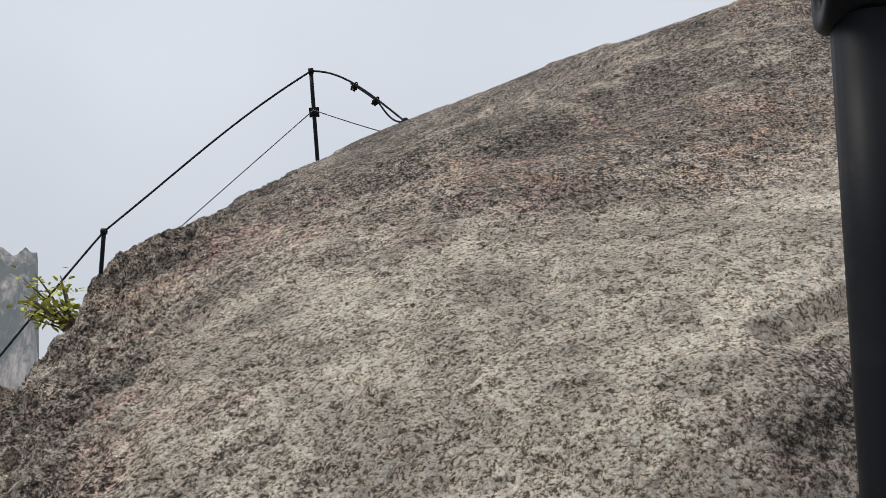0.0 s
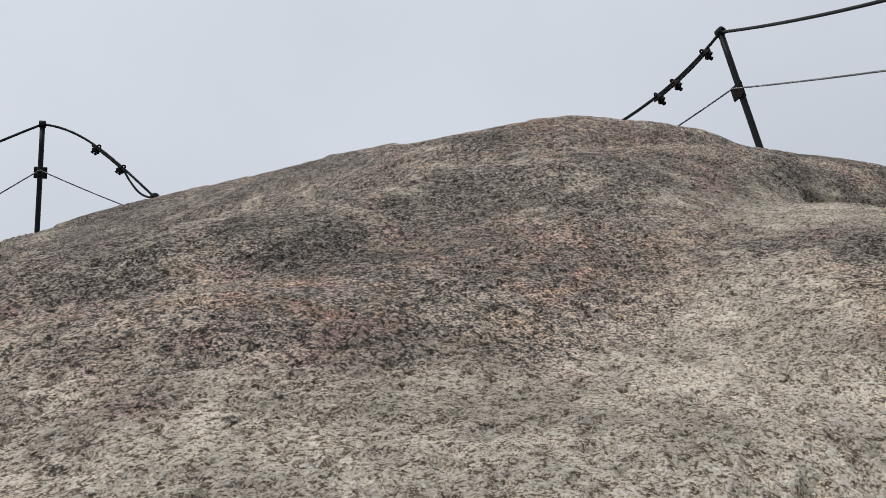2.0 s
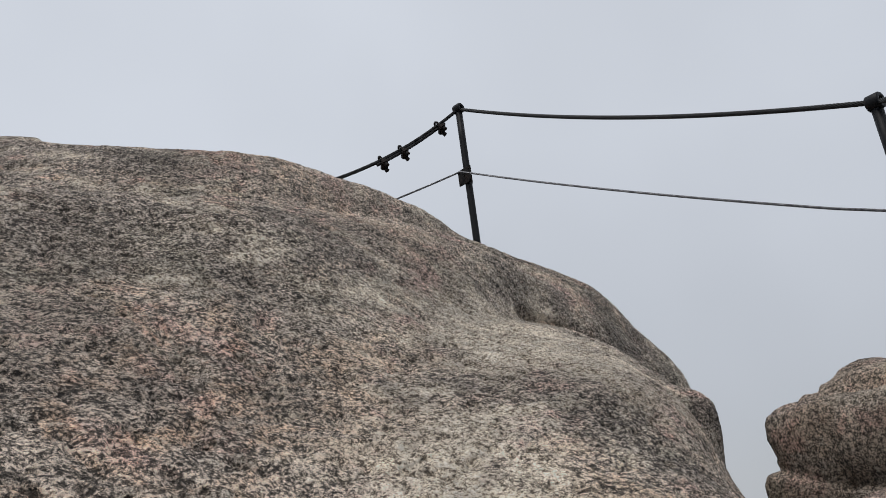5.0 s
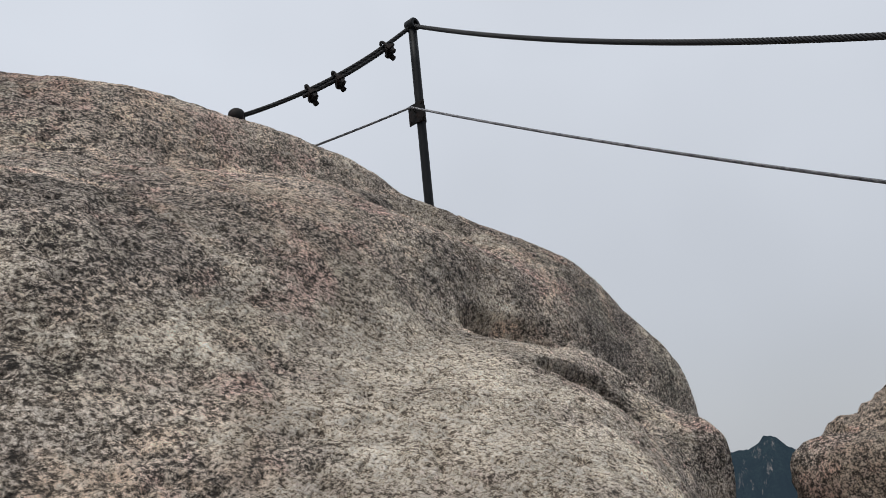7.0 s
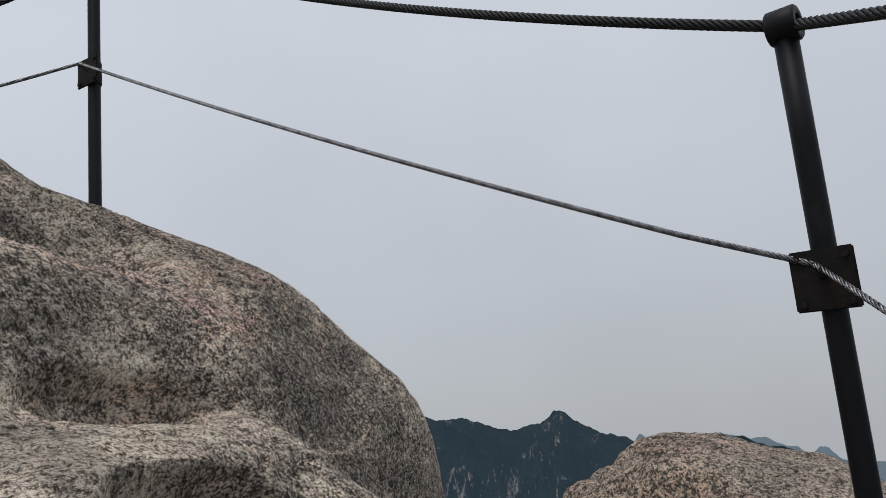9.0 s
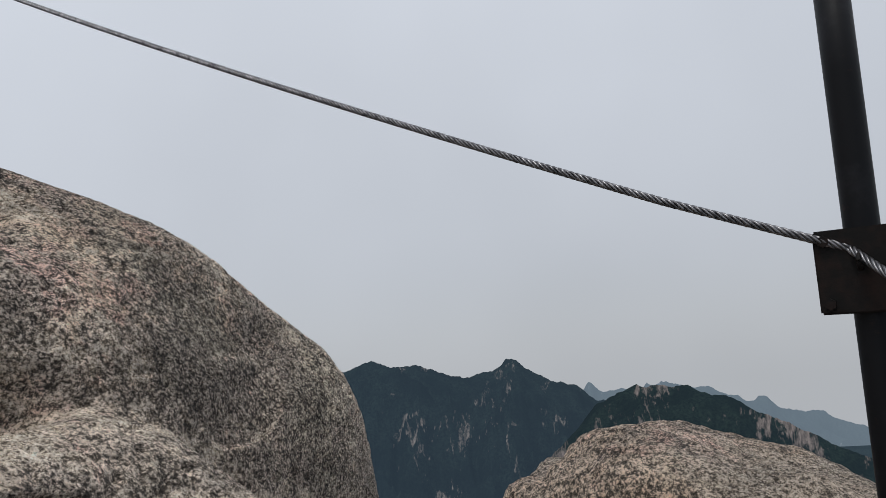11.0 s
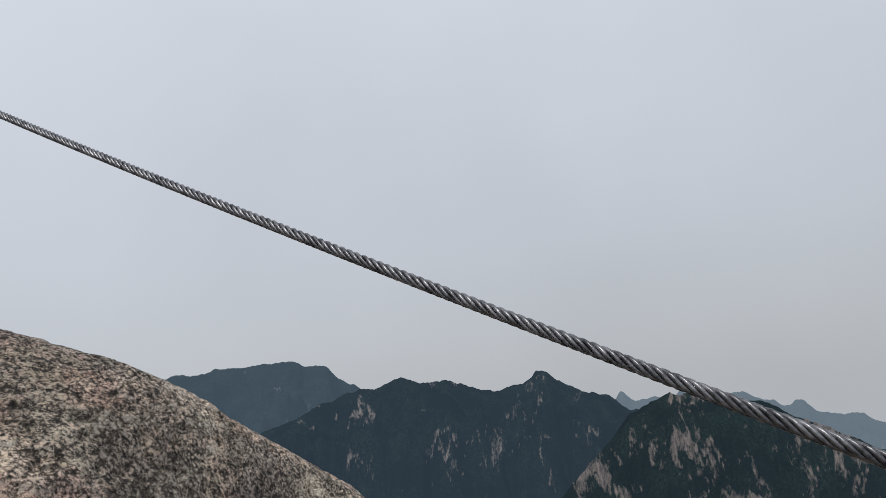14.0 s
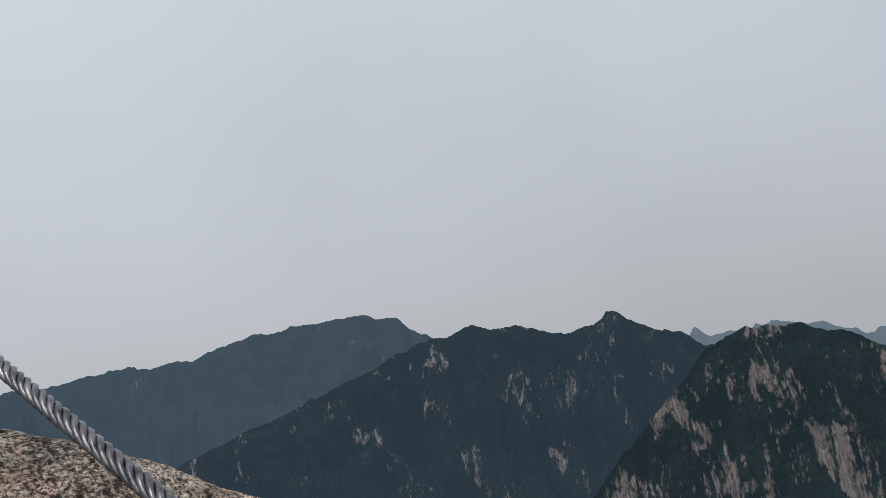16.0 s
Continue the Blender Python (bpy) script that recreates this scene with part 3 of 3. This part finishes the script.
def lathe_mesh(name, profile, material, sides=28):
    """A closed body of revolution about z, from (radius, height) pairs that form a loop."""
    ang = np.arange(sides) * 2 * np.pi / sides
    prof = np.array(profile, float)
    verts = np.stack([prof[:, None, 0] * np.cos(ang), prof[:, None, 0] * np.sin(ang), np.repeat(prof[:, 1:], sides, 1)], -1).reshape(-1, 3)
    n = np.arange(len(prof) * sides).reshape(len(prof), sides)
    loop = np.roll(n, -1, axis=0)
    faces = np.stack([n, np.roll(n, -1, 1), np.roll(loop, -1, 1), loop], -1).reshape(-1, 4)
    me = mesh_from(name, verts, faces, material)
    return me


def box_mesh(name, size, material, bevel=0.003, shift=(0, 0, 0)):
    bm = bmesh.new()
    bmesh.ops.create_cube(bm, size=1.0)
    bmesh.ops.scale(bm, vec=size, verts=bm.verts)
    bmesh.ops.bevel(bm, geom=list(bm.edges), offset=bevel, segments=2, affect="EDGES")
    bmesh.ops.translate(bm, vec=shift, verts=bm.verts)
    return from_bm(name, bm, material)


def hex_mesh(name, radius, depth, material):
    bm = bmesh.new()
    bmesh.ops.create_cone(bm, cap_ends=True, segments=6, radius1=radius, radius2=radius * 0.92, depth=depth)
    return from_bm(name, bm, material)


POLE = 0.0243
RING = lathe_mesh("ring_head", [(0.019, -0.030), (0.034, -0.030), (0.0375, -0.026), (0.0375, 0.026), (0.034, 0.030), (0.019, 0.030), (0.017, 0.026), (0.017, -0.026)], MAT_STEEL)
COLLAR = lathe_mesh("collar", [(0.0243, -0.05), (0.0275, -0.05), (0.029, -0.045), (0.029, 0.045), (0.0275, 0.05), (0.0243, 0.05)], MAT_PLATE)
PLATE = box_mesh("clamp_plate", (0.121, 0.008, 0.121), MAT_PLATE)
BOLT = hex_mesh("bolt", 0.0085, 0.008, MAT_PLATE)
HOOK = tube_mesh("wire_hook", [(0.011 * math.cos(a), 0.0, 0.011 * math.sin(a)) for a in np.linspace(-1.2, 4.3, 16)], 0.0032, MAT_PLATE, 8)


def build_post(top, foot, box_drop, along, label, facing=1):
    """A pipe post with a ring that carries the cable and a bolted plate that carries the wire. top is the ring's middle."""
    top, foot = Vector(top), Vector(foot)
    lean = (top - foot).normalized()
    out = Vector(along)
    out = (out - out.dot(lean) * lean).normalized()
    frame_m = Matrix((out, lean.cross(out).normalized(), lean)).transposed().to_4x4()
    post = tagged(new("handrail_post"), label, "post", "handrail posts")
    post.matrix_basis = Matrix.Translation(foot) @ frame_m
    tall = (top - foot).length
    part("pole", tube_mesh("pole", [(0, 0, z) for z in np.linspace(-0.12, tall - 0.033, 8)], POLE, MAT_STEEL, 24), post)
    part("ring_head", RING, post, at=Matrix.Translation((0, 0, tall)) @ Euler((0, radians(90), 0)).to_matrix().to_4x4())
    if box_drop:
        h = tall - box_drop
        part("collar", COLLAR, post, "black rusted collar", at=Matrix.Translation((0, 0, h)))
        for side in (facing,):
            plate = part("clamp_plate", PLATE, post, "black rusted square plate", at=Matrix.Translation((0, side * 0.0295, h)))
            for bx in (-0.045, 0.045):
                for bz in (-0.045, 0.045):
                    part("bolt", BOLT, plate, at=Matrix.Translation((bx, side * 0.006, bz)) @ Euler((radians(90), 0, 0)).to_matrix().to_4x4())
        part("wire_hook", HOOK, post, at=Matrix.Translation((0, facing * 0.040, h + 0.012)) @ Euler((0, 0, radians(90))).to_matrix().to_4x4())
    return post


def sagged(a, b, sag, count):
    s = np.linspace(0, 1, count)[:, None]
    p = np.array(a) + (np.array(b) - np.array(a)) * s
    p[:, 2] -= sag * 4 * (s * (1 - s))[:, 0]
    return p


def resample(points, step):
    p = np.asarray(points, float)
    d = np.r_[0, np.cumsum(np.linalg.norm(np.diff(p, axis=0), axis=1))]
    at = np.linspace(0, d[-1], max(8, int(d[-1] / step)))
    return np.stack([np.interp(at, d, p[:, k]) for k in range(3)], -1)


def build_rope(name, points, radius, lay, material, label, step=0.008, strands=6, sides=7, group=""):
    """A laid wire rope: helical strands round a core."""
    core = resample(points, step)
    rope = tagged(new(name), label, "cable", group)
    rope.location = core[0]
    core = core - core[0]
    tang = np.gradient(core, axis=0)
    tang /= np.linalg.norm(tang, axis=1)[:, None]
    side = np.cross(tang, (0.0, 0.02, 1.0))
    side /= np.linalg.norm(side, axis=1)[:, None]
    up = np.cross(side, tang)
    run = np.r_[0, np.cumsum(np.linalg.norm(np.diff(core, axis=0), axis=1))]
    thick = math.sin(math.pi / strands) / (1 + math.sin(math.pi / strands))
    for k in range(strands):
        a = 2 * np.pi * (k / strands - run / lay)
        path = core + (radius * (1 - thick)) * (side * np.cos(a)[:, None] + up * np.sin(a)[:, None])
        part("strand", tube_mesh("strand", path, radius * thick * 0.96, material, sides), rope)
    part("core", tube_mesh("core", core[:: max(1, len(core) // 60)], radius * 0.58, MAT_CABLE, 8), rope)
    return rope


P0_TOP, P0_FOOT = (0.202, 0.830, 1.985), (0.088, 0.96, 0.85)
P2_TOP, P2_FOOT = (4.060, 4.772, 5.628), (4.115, 4.735, 4.25)
P3_TOP, P3_FOOT = (3.875, 2.250, 4.282), (4.06, 2.285, 2.95)
P4_TOP, P4_FOOT = (2.5, 0.9, 3.42), (2.48, 0.92, 1.75)
P1_TOP, P1_FOOT = (-1.075, 8.631, 6.452), (-1.04, 8.92, 5.0)
PA_TOP, PA_FOOT = (-3.556, 8.981, 4.681), (-3.62, 9.10, 3.7)
PB_TOP, PB_FOOT = (-4.95, 8.35, 2.3), (-4.95, 8.35, 1.2)

build_post(P0_TOP, P0_FOOT, 0.545, (1.0, -0.35, 0), "dark painted pipe handrail post leaning beside the path")
build_post(P2_TOP, P2_FOOT, 0.556, (0.0, 1.0, 0), "dark steel handrail post on top of the dome")
build_post(P3_TOP, P3_FOOT, 0.526, (0.25, 1.0, 0), "dark steel handrail post with a bolted wire plate")
build_post(P4_TOP, P4_FOOT, 0.54, (0.7, 0.7, 0), "dark steel handrail post lower down the slope")
build_post(P1_TOP, P1_FOOT, 0.50, (1.0, 0.0, 0), "dark steel handrail post behind the dome's shoulder")
build_post(PA_TOP, PA_FOOT, 0, (1.0, 0.0, 0), "short dark steel handrail post on the lower shoulder")
build_post(PB_TOP, PB_FOOT, 0, (1.0, 0.2, 0), "dark steel handrail post far down the shoulder")


def lowered(top, foot, drop):
    t, f = Vector(top), Vector(foot)
    return t - (t - f).normalized() * drop


BOX0, BOX2, BOX3, BOX4, BOX1 = (lowered(a, b, d) + Vector(off) for a, b, d, off in (
    (P0_TOP, P0_FOOT, 0.545, (0.03, -0.03, 0)), (P2_TOP, P2_FOOT, 0.556, (-0.04, -0.01, 0.028)), (P3_TOP, P3_FOOT, 0.526, (-0.042, 0.01, 0.012)),
    (P4_TOP, P4_FOOT, 1.20, (-0.03, 0.03, 0)), (P1_TOP, P1_FOOT, 0.50, (0, -0.04, 0))))
BOX2, BOX3 = Vector((4.022, 4.767, 5.099)), Vector((3.918, 2.283, 3.790))
ANCHOR_2, ANCHOR_1 = (3.283, 5.295, 4.996), (0.014, 8.267, 5.541)
CABLE, WIRE = 0.0130, 0.0068
BLACK, GREY = "thick black twisted steel cable strung between posts", "thin twisted galvanised wire rope below the cable"


def bowed(a, b, sag, bulge, count=60):
    """A stiff cable that leaves its ends nearly level before it drops."""
    p = sagged(a, b, sag, count)
    s = np.linspace(0, 1, count)
    p[:, 2] += bulge * np.sin(np.pi * s) * (1 - s)
    return p


for a, b, sag, stiff in ((P2_TOP, P3_TOP, 0.074, 0), (P3_TOP, P4_TOP, 0.02, 0), (P4_TOP, P0_TOP, 0.08, 0), (P1_TOP, PA_TOP, -0.02, 0.10), (PA_TOP, PB_TOP, 0.02, 0.05)):
    build_rope("steel_cable", bowed(a, b, sag, stiff), CABLE, 0.10, MAT_CABLE, BLACK, 0.006, group="handrail cables")
for a, b, sag in ((BOX2, BOX3, 0.026), (BOX3, BOX4, 0.015), (BOX4, BOX0, 0.05), (BOX1, (-3.0, 8.75, 4.25), 0.0)):
    run = sagged(a, b, sag, 61)
    if a is BOX2:
        s = np.linspace(0, 1, 61)
        run[:, 2] -= 0.009 * np.minimum(s / 0.9, (1 - s) / 0.1)
    build_rope("guard_wire", run, WIRE, 0.056, MAT_WIRE, GREY, 0.0037, strands=5, group="guard wires")
for a, b in ((BOX2, (3.45, 5.45, 4.80)), (BOX1, (-0.1, 8.32, 5.40))):
    build_rope("guard_wire", sagged(a, b, 0.01, 30), WIRE, 0.056, MAT_WIRE, "thin twisted galvanised wire rope tied down to the rock", 0.0045, strands=5, group="guard wires")

U_BOLT = tube_mesh("u_bolt", [(0.019 * math.cos(a), 0.0, 0.019 * math.sin(a) + 0.004) for a in np.linspace(0, math.pi, 14)][::-1] + [(0.019, 0, -0.01), (0.019, 0, -0.05)], 0.0055, MAT_PLATE, 8)
U_LEG = tube_mesh("u_leg", [(-0.019, 0, 0.004), (-0.019, 0, -0.02), (-0.019, 0, -0.05)], 0.0055, MAT_PLATE, 8)
SADDLE = box_mesh("saddle", (0.058, 0.034, 0.024), MAT_PLATE, 0.006, (0, 0, -0.024))
NUT = hex_mesh("nut", 0.0115, 0.012, MAT_PLATE)


def build_clamp(at, along, size=1.0):
    """A wire-rope clip: U-bolt over the two cables, saddle and nuts beneath."""
    out = Vector(along).normalized()
    side = out.cross(Vector((0, 0, 1))).normalized()
    up = side.cross(out)
    clip = tagged(new("cable_clamp"), "black rusted wire rope clip gripping the doubled cable", "clamp", "cable clamps")
    clip.matrix_basis = Matrix.Translation(at) @ Matrix((side, out, up)).transposed().to_4x4() @ Matrix.Rotation(radians(12), 4, "Y")
    clip.scale = (size,) * 3
    part("u_bolt", U_BOLT, clip)
    part("u_leg", U_LEG, clip)
    part("saddle", SADDLE, clip)
    for x in (-0.019, 0.019):
        part("nut", NUT, clip, at=Matrix.Translation((x, 0, -0.043)))


def build_anchored(top, anchor, clips, doubled, sag, bulge, loop=0.0):
    """A cable from a post's ring to a ring bolt in the rock, its tail laid back along it under clips."""
    run = bowed(top, anchor, sag, bulge)
    build_rope("steel_cable", run, CABLE, 0.10, MAT_CABLE, "thick black steel cable looped to a rock anchor", 0.006, group="handrail cables")
    k0, k1 = (int(s * 59) for s in doubled)
    tail = run[k0:k1 + 1].copy()
    tail[:, 2] -= 0.023
    if loop:
        last = run[k1:].copy()
        s = np.linspace(0, 1, len(last))
        last[:, 2] -= 0.023 * (1 - s) + loop * np.sin(np.pi * s)
        tail = np.concatenate([tail, last[1:]])
    build_rope("cable_tail", tail, CABLE * 0.9, 0.10, MAT_CABLE, "short tail of black cable doubled back under clips", 0.010)
    for s in clips:
        k = int(s * 59)
        build_clamp(run[k] + np.array([0, 0, -0.008]), run[k + 1] - run[k - 1], 1.5)


build_anchored(P2_TOP, ANCHOR_2, (0.17, 0.47, 0.62), (0.13, 0.66), 0.062, -0.01)
build_anchored(P1_TOP, ANCHOR_1, (0.5, 0.72), (0.45, 0.74), -0.09, 0.10, 0.09)

EYE_RING = lathe_mesh("eye_ring", [(0.014, -0.040), (0.030, -0.037), (0.042, -0.024), (0.048, -0.008), (0.048, 0.008), (0.042, 0.024), (0.030, 0.037), (0.014, 0.040), (0.011, 0.0)], MAT_PLATE)


def build_anchor(at, along):
    """A ring bolt let into the rock."""
    ring = tagged(new("rock_anchor"), "black steel ring bolt set in the granite", "anchor", "rock anchors")
    ring.matrix_basis = Matrix.Translation(at) @ Vector(along).to_track_quat("X", "Z").to_matrix().to_4x4()
    part("eye_ring", EYE_RING, ring, at=Euler((0, radians(90), 0)).to_matrix().to_4x4())
    part("shank", tube_mesh("shank", [(0, 0, z) for z in (-0.03, -0.10, -0.2, -0.45)], 0.015, MAT_PLATE, 10), ring)


build_rope("steel_cable", sagged(ANCHOR_2, (3.02, 5.62, 4.80), 0.0, 20), CABLE * 0.9, 0.10, MAT_CABLE, "thick black steel cable running on over the rock", 0.010, group="handrail cables")
build_anchor(ANCHOR_2, (-0.6, 0.6, 0))
build_anchor(ANCHOR_1, (1.0, -0.4, 0))


# ---- shrub in the cleft at the dome's shoulder ----
def build_shrub(base, count, seed):
    rng = random.Random(seed)
    shrub = tagged(new("shrub"), "small bright yellow-green shrub rooted in a rock crack", "shrub")
    shrub.location = base
    leaf_v = [(0, 0, 0), (0.28, 0.30, 0.05), (0.22, 0.72, 0.03), (0, 1.0, -0.08), (-0.22, 0.72, 0.03), (-0.28, 0.30, 0.05), (0, 0.36, -0.03), (0, 0.72, -0.04)]
    leaf_f = [(0, 1, 6), (1, 2, 7, 6), (2, 3, 7), (0, 6, 5), (6, 7, 4, 5), (7, 3, 4)]
    leaf = mesh_from("leaf", leaf_v, leaf_f, MAT_LEAF)
    for _ in range(count):
        tip = Vector((rng.uniform(-0.22, -0.02), rng.uniform(-0.10, 0.10), rng.uniform(0.08, 0.28)))
        stem = [Vector((0.08, 0, -0.08)), Vector((tip.x * 0.3, tip.y * 0.3, tip.z * 0.4)), Vector((tip.x * 0.75, tip.y * 0.75, tip.z * 0.8)), tip]
        twig = part("twig", tube_mesh("twig", stem, [0.006, 0.005, 0.004, 0.002], MAT_TWIG, 6), shrub)
        for _ in range(12):
            s = rng.uniform(0.35, 1.0)
            at = tip * s + Vector((rng.uniform(-0.05, 0.05), rng.uniform(-0.05, 0.05), rng.uniform(-0.03, 0.05)))
            turn = Euler((rng.uniform(-0.9, 0.9), rng.uniform(-0.7, 0.7), rng.uniform(0, 6.3))).to_matrix().to_4x4()
            size = rng.uniform(0.026, 0.042)
            part("leaf", leaf, twig, at=Matrix.Translation(at) @ turn @ Matrix.Diagonal((size, size, size, 1)))
    return shrub


build_shrub((-1.57, 3.66, 2.36), 22, 4)
